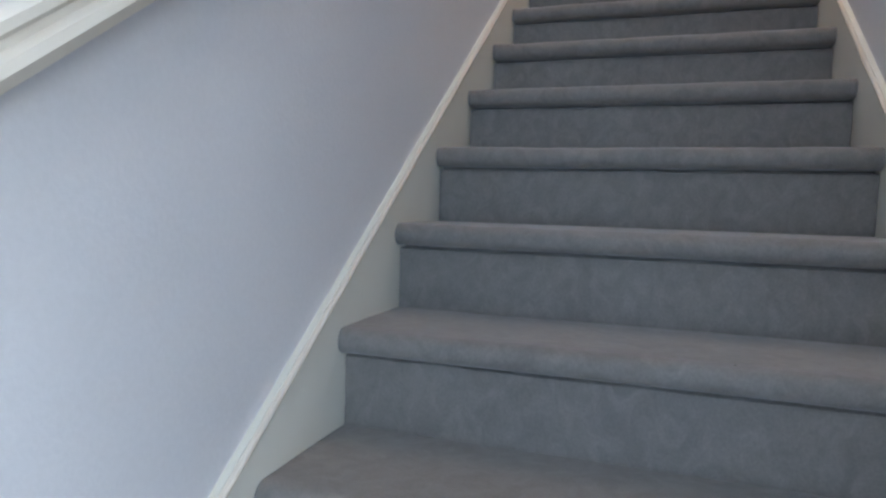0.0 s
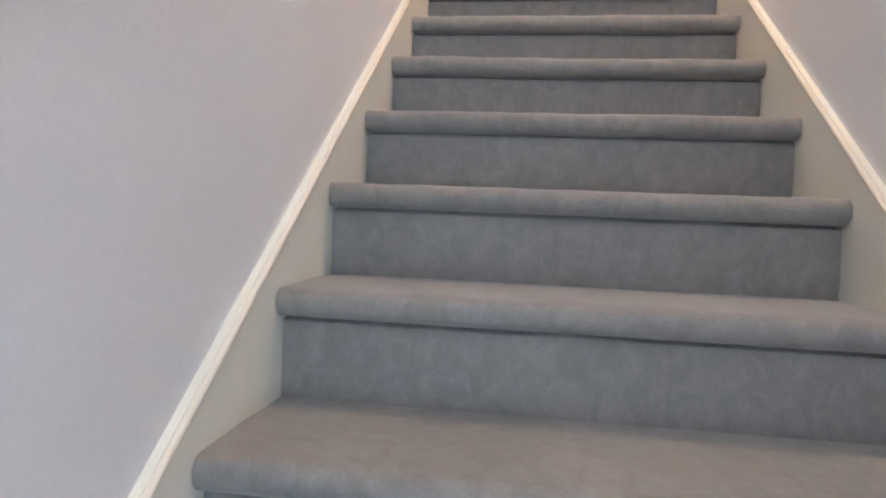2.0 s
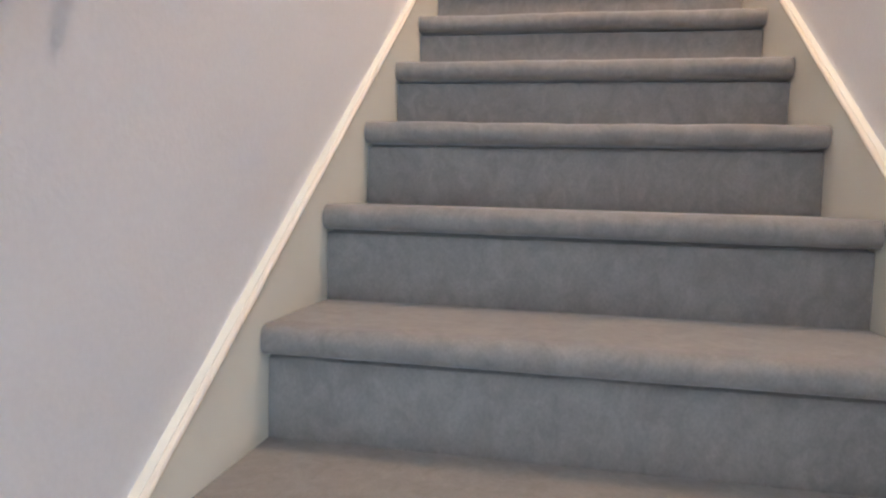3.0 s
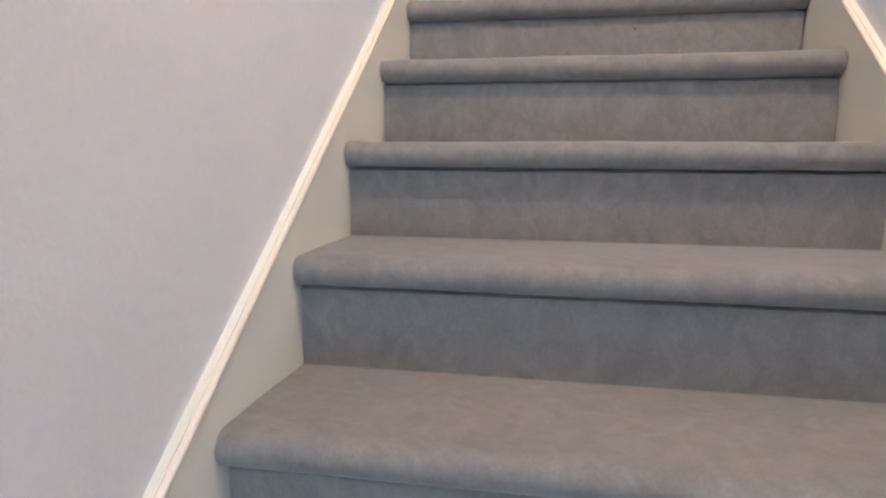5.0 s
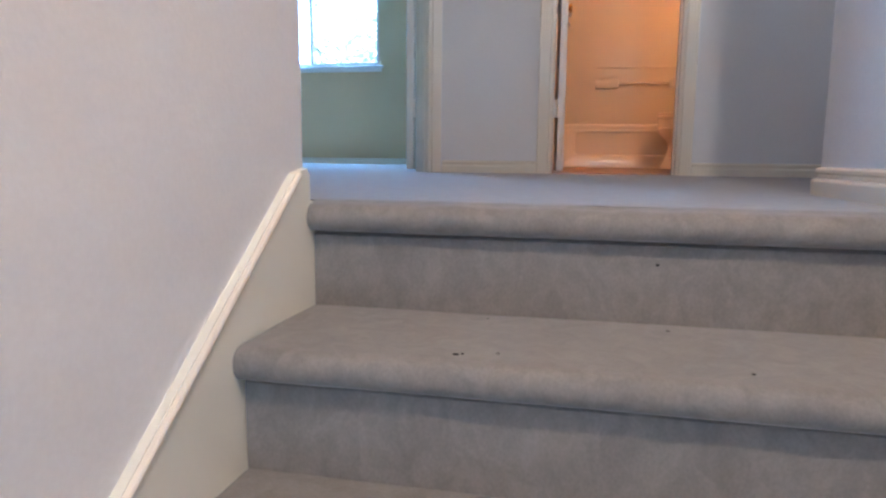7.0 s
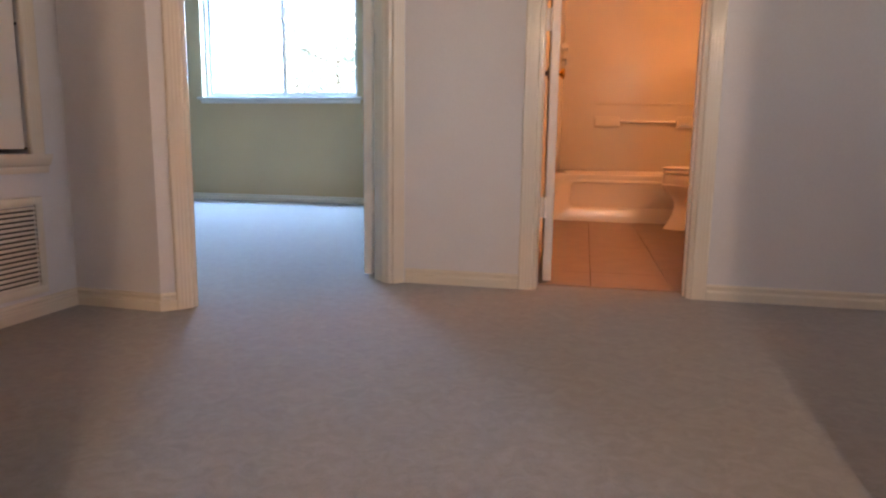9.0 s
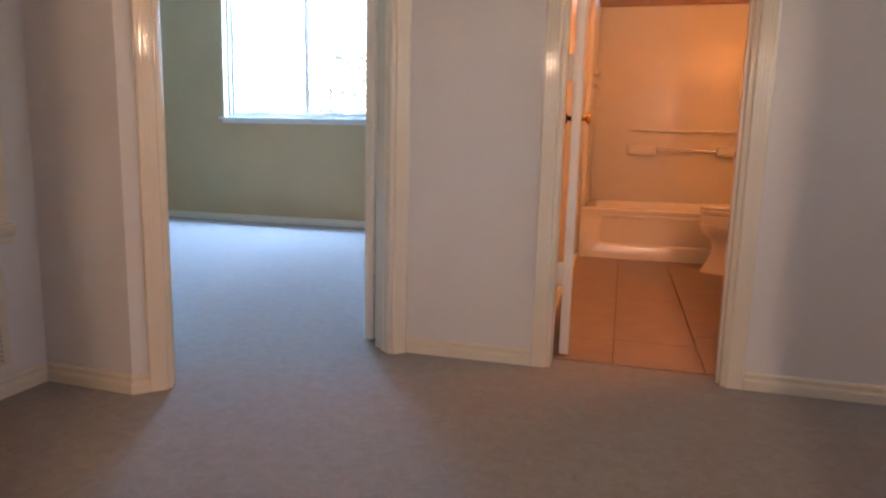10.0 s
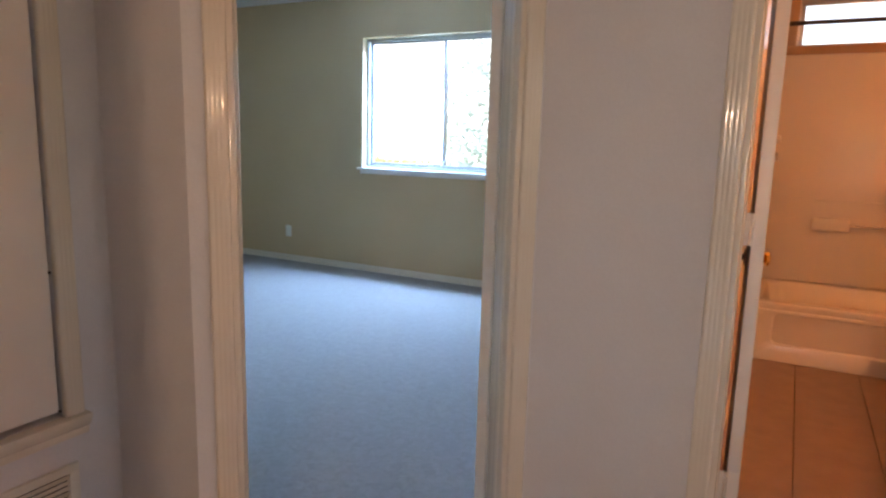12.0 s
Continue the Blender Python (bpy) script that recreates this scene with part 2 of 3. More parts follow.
structure("wall_diagonal", wall_mesh(DIAG0, DIAG1, 0, TOP, 0.115, [(BED0, BED1, -0.01, 2.03)]), WALL, "angled pale grey wall holding the bedroom doorway", "wall")
structure("wall_hall_far", wall_mesh((-0.272, YM), (3.1, YM), 0, TOP, 0.115, [(0.536, 1.146, -0.01, 2.03)]), WALL, "pale grey hall wall with the bathroom doorway", "wall")
structure("wall_hall_right", wall_mesh((3.1, YM), (3.1, YN - 0.12), 0, TOP, 0.12, [(0.20, 1.14, 0.88, 2.0)]), WALL, "plain pale grey wall at the hall's end", "wall")
structure("wall_hall_near", wall_mesh((3.1, YN), (WIDTH + 0.12, YN), 0, TOP, 0.12), WALL, "plain pale grey wall turning off the stairwell", "wall")
structure("wall_outer_bedroom", wall_mesh((-5.4, YF), (0.15, YF), 0, TOP, 0.16, [(2.135, 3.74, 1.0, 2.19)]), SAGE, "sage green bedroom wall with a sliding window", "wall")
structure("wall_outer_bathroom", wall_mesh((0.15, YF + 0.002), (1.92, YF + 0.002), 0, TOP, 0.16, [(0.135, 1.40, 1.945, 2.30)]), ACRYLIC, "white bathroom wall above the tub with a high window", "wall")
structure("wall_bedroom_left", wall_mesh((-5.4, 1.66), (-5.4, YF), 0, TOP, 0.12), SAGE, "plain sage green bedroom wall", "wall")
structure("wall_bedroom_near", wall_mesh((-0.99, 1.71), (-5.52, 1.71), 0, TOP, -0.02), SAGE, "plain sage green bedroom wall", "wall")
structure("wall_bedroom_right", wall_mesh((0.09, YF), (0.09, YM + 0.115), 0, TOP, 0.06), SAGE, "sage green wall between bedroom and bathroom", "wall")
structure("wall_bath_left", wall_mesh((BX, YM + 0.115), (BX, YF), 0, TOP, 0.055), ACRYLIC, "white bathroom wall behind the open door", "wall")
structure("wall_bath_right", wall_mesh((1.80, YF), (1.80, YM + 0.115), 0, TOP, 0.12), ACRYLIC, "white bathroom wall behind the vanity", "wall")


# floors and ceilings
def slab(name, x0, x1, y0, y1, z0, z1, mat, label, category):
    return structure(name, boxes((x0, x1, y0, y1, z0, z1)), mat, label, category)


bm = bmesh.new()
box(bm, -1.41, -0.06, -1.32, -0.03, -0.2, 0)
box(bm, WIDTH, 3.2, 0.0, YM + 0.10, -0.2, 0)
box(bm, 0.0, WIDTH, 0.012, YM + 0.10, -0.2, 0)
box(bm, -1.41, -0.014, -0.03, 0.012, -0.2, 0)
box(bm, -1.41, 0.0, 0.012, YM + 0.10, -0.2, 0)
box(bm, -5.52, 0.15, YM + 0.10, YF, -0.2, 0)
box(bm, -5.52, -1.41, 1.66, YM + 0.10, -0.2, 0)
structure("floor", bm, CARPET, "grey cut-pile carpet over landing and bedroom", "carpet")
slab("floor_foyer", -0.12, 3.2, -8.05, -3.4, BOTTOM - 0.2, BOTTOM, CARPET, "grey carpeted foyer floor below the stairs", "carpet")
slab("ceiling", -5.52, 3.2, -4.22, YF + 0.16, TOP, TOP + 0.15, CEILING, "plain white painted ceiling over the upper floor", "ceiling")
slab("ceiling_foyer_side", WIDTH + 0.14, 3.32, -4.1, -3.44, -0.3, -0.1, CEILING, "plain white painted ceiling beside the stair foot", "ceiling")
slab("ceiling_foyer", -0.12, 3.32, -8.05, -4.1, -0.3, -0.1, CEILING, "plain white painted foyer ceiling", "ceiling")

# ---- staircase ----


def step_profile():
    """Carpeted tread with a rounded nosing over its riser: (forward, height) from the tread's back round to the riser's foot."""
    pts = [(-RUN - 0.002, 0.0), (-0.10, 0.001), (-0.03, 0.0)]
    r = 0.0230
    for k in range(9):
        a = radians(90 - k * 22.5)
        pts.append((0.009 + r * math.cos(a), -r + r * math.sin(a)))
    pts += [(-0.004, -0.0452), (-0.026, -0.0464), (-0.026, -0.0497), (-0.002, -0.0514), (0.001, -0.0540), (0.001, -0.11), (0.001, -RISE)]
    return pts


def step_mesh(seed, last):
    bm = bmesh.new()
    prof = step_profile()
    if last:
        prof = [(-0.03, 0.001), (-0.014, 0.001), (-0.004, -0.001)] + [(f, h - 0.004) if h > -0.06 else (f, h) for f, h in prof[3:]]
    cols = 96
    rings = []
    for c in range(cols + 1):
        x = 0.001 + (WIDTH - 0.002) * c / cols
        ring = []
        for i, (f, h) in enumerate(prof):
            w = noise.noise(Vector((x * 14, seed * 7.3, i * 0.35))) * 0.0022 + noise.noise(Vector((x * 3.1, seed * 3.7, 5.0))) * 0.003
            inner = 0 < i < len(prof) - 1
            ring.append(bm.verts.new((x, -f - (w if inner and i > 1 else 0), h + (w * 0.6 if inner and i < 10 else 0))))
        rings.append(ring)
    for a, b in zip(rings, rings[1:]):
        for i in range(len(prof) - 1):
            bm.faces.new((a[i], a[i + 1], b[i + 1], b[i]))
    for ring in (rings[0], rings[-1]):
        bm.faces.new(ring)
    return bm


stairs = thing("staircase", "straight carpeted staircase with grey pile and white skirting boards", "stairs", kind="structure")
for k in range(STEPS):
    st = part("step", step_mesh(k + 1, k == 0), CARPET, stairs, "grey carpeted step with rounded nosing" if k == 0 else "")
    st.location = (0, -k * RUN, -k * RISE)

SLOPE = RISE / RUN
UP = Vector((0, RUN, RISE)).normalized()


def stringer(x0, x1, c, y_top, flat):
    """Skirting board that follows the stairs: from the foot to a short flat end at the landing."""
    bm = bmesh.new()
    y_end = -0.014
    y_low = -3.50
    prof = [(y_low, BOTTOM), (y_low, SLOPE * y_low + c), (y_top, SLOPE * y_top + c)]
    prof += [(y_end - 0.012, flat), (y_end, flat - 0.012), (y_end, 0.0), (0.008, -0.004), (0.008, -0.26)]
    prof += [(y_low + 0.4, SLOPE * (y_low + 0.4) - 0.26)]
    a = [bm.verts.new((x0, y, z)) for y, z in prof]
    b = [bm.verts.new((x1, y, z)) for y, z in prof]
    n = len(prof)
    for i in range(n):
        bm.faces.new((a[i], a[(i + 1) % n], b[(i + 1) % n], b[i]))
    bm.faces.new(a)
    bm.faces.new(b)
    return bm


def cap(x_wall, side, c, y_top):
    """Moulded bead along the top of a stringer."""
    pts = [(0, -0.024), (0.014, -0.024), (0.017, -0.021), (0.0165, -0.0165), (0.0125, -0.0150), (0.0185, -0.0140), (0.020, -0.0125), (0.018, -0.0100), (0.013, -0.0090), (0, -0.0090)]
    bm = bmesh.new()
    nrm = Vector((0, -RISE, RUN)).normalized()
    path = []
    y_low = -3.50
    for y in (y_low, y_top):
        path.append(((x_wall, y, SLOPE * y + c), (side, 0, 0), nrm))
    extrude_profile(bm, pts, path)
    return bm


for x_wall, side in ((-0.012, 1), (WIDTH + 0.012, -1)):
    c = 0.104
    board = part("stringer", stringer(x_wall, x_wall + side * 0.012, c - 0.009, -0.07, c + SLOPE * -0.07), STRING, stairs, "white painted skirting board", smooth=False)
    part("cap", cap(x_wall, side, c, -0.068), TRIM, board, "cream moulded top bead")

# handrail on the wall
rail = thing("handrail", "white painted wooden handrail fixed along the stairwell wall", "handrail")
bm = bmesh.new()
pts = [(0.0, -0.024), (0.012, -0.026), (0.028, -0.023), (0.036, -0.012), (0.034, -0.003), (0.026, 0.002), (0.026, 0.009), (0.034, 0.014), (0.034, 0.022), (0.024, 0.027), (0.0, 0.027)]
nrm = Vector((0, -RISE, RUN)).normalized()
extrude_profile(bm, pts, [((0.016, y, SLOPE * y + 0.808), (1, 0, 0), nrm) for y in (-3.42, -0.25)])
part("rail", bm, TRIM, rail)
for y in (-3.25, -1.8, -0.4):
    z = SLOPE * y + 0.770
    bm = bmesh.new()
    tube(bm, (-0.012, y, z - 0.05), (0.0, y, z - 0.05), 0.028)
    tube(bm, (0.008, y, z - 0.05), (0.05, y, z - 0.02), 0.007)
    tube(bm, (0.05, y, z - 0.022), (0.05, y, z + 0.006), 0.007)
    part("bracket", bm, BRASS, rail, "brass wall bracket")

# wall lamp over the stairs, added out of view to brighten left wall and treads
sc = thing("added_wall_lamp", "added brass wall lamp with lit frosted globe, unseen above the stairs", "wall lamp")
bm = bmesh.new()
tube(bm, (WIDTH + 0.0115, -1.25, 1.5), (WIDTH - 0.004, -1.25, 1.5), 0.055, 0.045, seg=24)
tube(bm, (WIDTH, -1.25, 1.5), (WIDTH - 0.04, -1.25, 1.5), 0.018, seg=14)
part("bracket", bm, BRASS, sc)
g = part("globe", ball(bmesh.new(), (0.843, -1.25, 1.5), 0.06, 0.06, 0.06), FROST, sc, "glowing frosted glass globe")
g.visible_shadow = False

# ---- trim ----
BASE = [(0, 0), (0.013, 0), (0.014, 0.026), (0.012, 0.030), (0.005, 0.032), (0.005, 0.040), (0.008, 0.043), (0.008, 0.048), (0.005, 0.052), (0, 0.053)]
BASE = [(u, v * 1.13) for u, v in BASE]


def baseboard(name, pts, label="cream painted moulded baseboard at the carpet"):
    """A baseboard along plan points; its face is on the right of the way; corners are mitred."""
    bm = bmesh.new()
    P = [Vector((*p, 0)) for p in pts]
    path = []
    for i, p in enumerate(P):
        d0 = (p - P[i - 1]).normalized() if i else (P[1] - p).normalized()
        d1 = (P[i + 1] - p).normalized() if i + 1 < len(P) else d0
        n0, n1 = Vector((d0.y, -d0.x, 0)), Vector((d1.y, -d1.x, 0))
        m = (n0 + n1) / (1 + n0.dot(n1))
        path.append((p, m, (0, 0, 1)))
    extrude_profile(bm, BASE, path)
    return structure(name, bm, TRIM, label, "baseboard")


dd = (Vector(DIAG1) - Vector(DIAG0)).normalized()
dp = lambda s: tuple(Vector(DIAG0) + dd * s)
baseboard("baseboard_closet", [(CX, -1.19), (CX, 1.585), DIAG0, dp(0.048)])
baseboard("baseboard_hall_far", [(-0.266, YM), (0.208, YM)])
baseboard("baseboard_hall_right", [(0.930, YM), (3.09, YM)])
baseboard("baseboard_stair_right", [(3.09, YN), (WIDTH + 0.012, YN), (WIDTH + 0.012, -0.012)])
baseboard("baseboard_bedroom", [(-5.4, YF), (0.085, YF)], "cream painted baseboard along the sage wall")

# casing: fluted board with rounded edges; (offset across, proud)
CASING = [(0, 0), (0, 0.008), (0.002, 0.0115)] + [(0.004 + 0.014 * (k + j / 6), 0.0135 + 0.0009 * math.sin(math.pi * j / 6)) for k in range(4) for j in range(6)] + [(0.061, 0.0130), (0.064, 0.009), (0.064, 0)]
CASING = [(u * 0.87, v) for u, v in CASING]


def casing_leg(p, across, out, z0, z1):
    bm = bmesh.new()
    extrude_profile(bm, CASING, [((p[0], p[1], z), (*across, 0), (*out, 0)) for z in (z0, z1)])
    return bm


def doorway(name, p, d, width, depth, label, stops, head=2.03):
    """Casing legs, head and jambs of a doorway that starts at p and runs along d; the hall is on the right of d."""
    p, d = Vector(p), Vector(d).normalized()
    out = Vector((d.y, -d.x))
    fr = thing(name, label, "door frame", kind="structure")
    q = p + d * width
    part("casing", casing_leg(p, -d, out, 0.0, head + 0.0557), TRIM, fr)
    part("casing", casing_leg(q, d, out, 0.0, head + 0.0557), TRIM, fr)
    bm = bmesh.new()
    extrude_profile(bm, CASING, [((*r, head), (0, 0, 1), (*out, 0)) for r in (p, q)])
    part("casing_head", bm, TRIM, fr)
    ang = math.atan2(d.y, d.x)
    m = Matrix.Translation((*p, 0)) @ Matrix.Rotation(ang, 4, "Z")
    for nm, b in (("jamb", (-0.001, 0.016, -0.004, depth + 0.004, 0, head)), ("jamb", (width - 0.016, width + 0.001, -0.004, depth + 0.004, 0, head)),
                  ("jamb_head", (0.016, width - 0.016, -0.004, depth + 0.004, head - 0.016, head)),
                  ("door_stop", (0.016, 0.016 + stops[0], 0.03, 0.062, 0, head - 0.016)), ("door_stop", (width - 0.016 - stops[1], width - 0.016, 0.03, 0.062, 0, head - 0.016))):
        bm = boxes(b, bevel=0.002)
        bmesh.ops.transform(bm, verts=bm.verts, matrix=m)
        part(nm, bm, TRIM, fr)
    return fr


doorway("door_frame_bedroom", dp(BED0), dd, BED1 - BED0, 0.115, "cream fluted door frame of the bedroom doorway", (0.010, 0.004))
doorway("door_frame_bathroom", (0.264, YM), (1, 0), 0.610, 0.115, "cream fluted door frame of the bathroom doorway", (0.004, 0.010))


def knob_mesh(out):
    """Round door knob with rosette and neck along local x."""
    bm = bmesh.new()
    prof = [(0.0, 0.030), (0.006, 0.030), (0.008, 0.012), (0.026, 0.010), (0.032, 0.020), (0.042, 0.0265), (0.052, 0.024), (0.058, 0.012), (0.059, 0.001)]
    seg = 20
    rings = [[bm.verts.new((out * a, r * math.cos(2 * math.pi * k / seg), r * math.sin(2 * math.pi * k / seg))) for k in range(seg)] for a, r in prof]
    for r0, r1 in zip(rings, rings[1:]):
        for k in range(seg):
            bm.faces.new((r0[k], r0[(k + 1) % seg], r1[(k + 1) % seg], r1[k]))
    bm.faces.new(rings[-1])
    return bm


def hinge_mesh():
    bm = bmesh.new()
    box(bm, 0.0, 0.032, -0.003, 0.0, -0.045, 0.045, bevel=0.001)
    box(bm, -0.028, -0.004, -0.003, 0.0, -0.045, 0.045, bevel=0.001)
    for z in (-0.045, -0.027, -0.009, 0.009, 0.027):
        tube(bm, (-0.002, -0.004, z + 0.001), (-0.002, -0.004, z + 0.017), 0.006, seg=10)
    return bm


def door(name, width, hinge, angle, side, label):
    """A flush door that runs along local y from its hinge; its thickness goes to the side given along x; turned by angle."""
    ob = thing(name, label, "door")
    part("panel", boxes((min(0, side * 0.035), max(0, side * 0.035), 0.0, width, 0.012, 2.01), bevel=0.0025), DOORPAINT, ob)
    for out, x, mat in ((1, max(0, side * 0.035), BRASS), (-1, min(0, side * 0.035), DARKMETAL)):
        k = part("knob", knob_mesh(out), mat, ob, "round brass knob" if out > 0 else "dark round knob")
        k.scale = (0.75, 1, 1)
        k.location = (x, width - 0.06, 0.92)
    for z in (0.323, 1.076, 1.82):
        hg = part("hinge", hinge_mesh(), DOORPAINT, ob, "painted butt hinge")
        hg.location = (0.0, 0.0, z)
        hg.rotation_euler = (0, 0 if side > 0 else math.pi, 0)
    ob.matrix_world = pose(hinge[0], hinge[1], 0, 0, 0, angle)
    return ob


door("bathroom_door", 0.580, (0.299, 2.386), 4.0, 1, "white flush door standing open into the bathroom")
door("bedroom_door", 0.70, (-0.436, 2.320), 4.0, -1, "white flush door standing wide open into the bedroom")

# ---- hall things ----
cd = thing("closet_door", "cream painted raised closet door with moulded frame in hall wall", "door")
bm = boxes((CX - 0.032, CX - 0.004, 0.712, 1.417, 0.545, 2.01), bevel=0.003)
part("panel", bm, DOORPAINT, cd)
part("casing", casing_leg((CX, 1.424), (0, 1), (1, 0), 0.50, 2.0857), TRIM, cd)
part("casing", casing_leg((CX, 0.701), (0, -1), (1, 0), 0.50, 2.0857), TRIM, cd)
bm = bmesh.new()
extrude_profile(bm, CASING, [((CX, y, 2.03), (0, 0, 1), (1, 0, 0)) for y in (0.701, 1.424)])
part("casing_head", bm, TRIM, cd)
bm = bmesh.new()
extrude_profile(bm, [(0, 0), (0.014, 0), (0.018, 0.012), (0.018, 0.022), (0.028, 0.030), (0.032, 0.044), (0.036, 0.050), (0.036, 0.062), (0, 0.062)],
                [((CX, y, 0.468), (1, 0, 0), (0, 0, 1)) for y in (0.628, 1.484)])
part("sill", bm, TRIM, cd, "cream moulded sill below the door")
bm = boxes((CX - 0.006, CX - 0.0005, 1.4145, 1.4215, 0.543, 0.551), (CX - 0.006, CX - 0.0005, 1.4145, 1.4215, 0.925, 0.933), bevel=0.001)
part("latch", bm, DARKMETAL, cd)

gr = thing("return_air_grille", "cream metal return air grille low in the hall wall", "vent")
g0, g1, gz0, gz1 = 0.935, 1.440, 0.085, 0.382
part("backing", boxes((CX + 0.001, CX + 0.003, g0 + 0.02, g1 - 0.02, gz0 + 0.02, gz1 - 0.02)), DUCT, gr, "dark duct behind the slats", smooth=False)
part("frame", boxes((CX, CX + 0.010, g0 - 0.012, g1 + 0.012, gz1 - 0.016, gz1 + 0.010), (CX, CX + 0.010, g0 - 0.012, g1 + 0.012, gz0 - 0.010, gz0 + 0.016),
                    (CX, CX + 0.0098, g0 - 0.012, g0 + 0.016, gz0, gz1), (CX, CX + 0.0098, g1 - 0.016, g1 + 0.012, gz0, gz1), bevel=0.002), VENT, gr)
bm = bmesh.new()
extrude_profile(bm, [(0.0015, 0.0), (0.0095, -0.007), (0.0105, -0.006), (0.003, 0.0015)], [((CX, y, 0), (1, 0, 0), (0, 0, 1)) for y in (g0 + 0.014, g1 - 0.014)])
first = part("slat", bm, VENT, gr, smooth=False)
zs = [gz0 + 0.026 + i * 0.0155 for i in range(17)]
first.location.z = zs[0]
for z in zs[1:]:
    s2 = first.copy()
    scene.collection.objects.link(s2)
    s2.location.z = z

# ---- windows ----


def slider_window(name, x0, x1, z0, z1, y, frame_mat, label, mull):
    """A sliding window of two sashes set in the wall at y."""
    w = thing(name, label, "window", kind="structure")
    f = 0.026
    part("window_frame", boxes((x0, x1, y, y + 0.07, z1 - f, z1), (x0, x1, y, y + 0.07, z0, z0 + f), (x0, x0 + f, y, y + 0.07, z0 + f, z1 - f), (x1 - f, x1, y, y + 0.07, z0 + f, z1 - f), bevel=0.003), frame_mat, w)
    for a, b, yy in ((x0 + f, mull + 0.014, y + 0.036), (mull - 0.014, x1 - f, y + 0.012)):
        t = 0.024
        sash = part("sash", boxes((a, b, yy, yy + 0.02, z1 - f - t, z1 - f), (a, b, yy, yy + 0.02, z0 + f, z0 + f + t), (a, a + t, yy, yy + 0.02, z0 + f + t, z1 - f - t), (b - t, b, yy, yy + 0.02, z0 + f + t, z1 - f - t), bevel=0.002), frame_mat, w)
        pane = part("pane", boxes((a + t - 0.004, b - t + 0.004, yy + 0.008, yy + 0.012, z0 + f + t - 0.004, z1 - f - t + 0.004)), GLASS, sash, "clear glass pane", smooth=False)
        pane.visible_shadow = False
    return w


w1 = slider_window("window_1", -3.265, -1.66, 1.0, 2.19, YF + 0.07, ALU, "aluminium sliding window with two sashes in sage wall", -2.437)
part("window_sill", boxes((-3.30, -1.61, YF - 0.05, YF + 0.07, 0.981, 1.002), bevel=0.006), DOORPAINT, w1, "white window sill")
part("apron", boxes((-3.28, -1.63, YF - 0.014, YF - 0.001, 0.945, 0.980), bevel=0.003), DOORPAINT, w1)
w2 = slider_window("window_2", 0.285, 1.55, 1.945, 2.30, YF + 0.07, ALU, "small high sliding window above the bathtub", 0.916)
part("casing", boxes((0.212, 1.63, YF - 0.02, YF + 0.0, 1.915, 1.972), (0.212, 0.30, YF - 0.02, YF + 0.0, 1.972, 2.30), (1.548, 1.62, YF - 0.02, YF + 0.0, 1.972, 2.30), (0.212, 1.62, YF - 0.02, YF, 2.30, 2.36), bevel=0.004), BROWNFRAME, w2, "tan framed window surround")
# unseen window, added to go with the stairwell fill
w3 = slider_window("window_3", 0.12, 0.88, 0.95, 1.75, -4.20, ALU, "added small high window, unseen, at the end of the stairwell", 0.5)

structure("wall_closet_back", boxes((-1.46, -1.415, 0.5, 1.55, 0.4, 2.2)), WALL, "plain back of the hall closet", "wall")
# unseen front window, added around the riser fill
w4 = slider_window("window_4", 0.70, 2.30, BOTTOM + 0.3, BOTTOM + 2.2, -8.02, ALU, "added wide sliding window, unseen, in the foyer front wall", 1.5)
w5 = slider_window("window_5", -1.0, 1.0, BOTTOM + 0.25, BOTTOM + 2.25, 0.0, ALU, "wide sliding window in the foyer side wall", 0.0)
w5.matrix_world = pose(3.30, -5.7, 0, 0, 0, 90)
w6 = slider_window("window_6", -0.47, 0.47, 0.88, 2.0, 0.0, ALU, "sliding window at the far end of the hall", 0.0)
w6.matrix_world = pose(3.20, 1.585, 0, 0, 0, 90)

ol = thing("outlet", "ivory plastic wall outlet low on the sage wall", "outlet")
part("plate", boxes((-4.223, -4.153, YF - 0.006, YF, 0.252, 0.366), bevel=0.002), PLASTIC, ol)
for z in (0.288, 0.331):
    bm = boxes((-4.204, -4.172, YF - 0.009, YF - 0.005, z - 0.014, z + 0.014), bevel=0.002)
    part("socket", bm, PLASTIC, ol)

baseboard("baseboard_bath_left", [(BX, YM + 0.12), (BX, 4.76)], "cream painted baseboard beside the bathtub")

# ---- bathroom ----
TF = 4.79                     # front of the tub


def loft(bm, rings, cap0=True, cap1=True):
    vs = [[bm.verts.new(p) for p in r] for r in rings]
    n = len(rings[0])
    for a, b in zip(vs, vs[1:]):
        for i in range(n):
            bm.faces.new((a[i], a[(i + 1) % n], b[(i + 1) % n], b[i]))
    if cap0:
        bm.faces.new(vs[0][::-1])
    if cap1:
        bm.faces.new(vs[-1])
    return bm


def rounded(cx, cy, hx, hy, r, z, seg=6):
    out = []
    for sx, sy, a0 in ((1, 1, 0), (-1, 1, 90), (-1, -1, 180), (1, -1, 270)):
        for k in range(seg + 1):
            a = radians(a0 + 90 * k / seg)
            out.append((cx + sx * (hx - r) + r * math.cos(a), cy + sy * (hy - r) + r * math.sin(a), z))
    return out


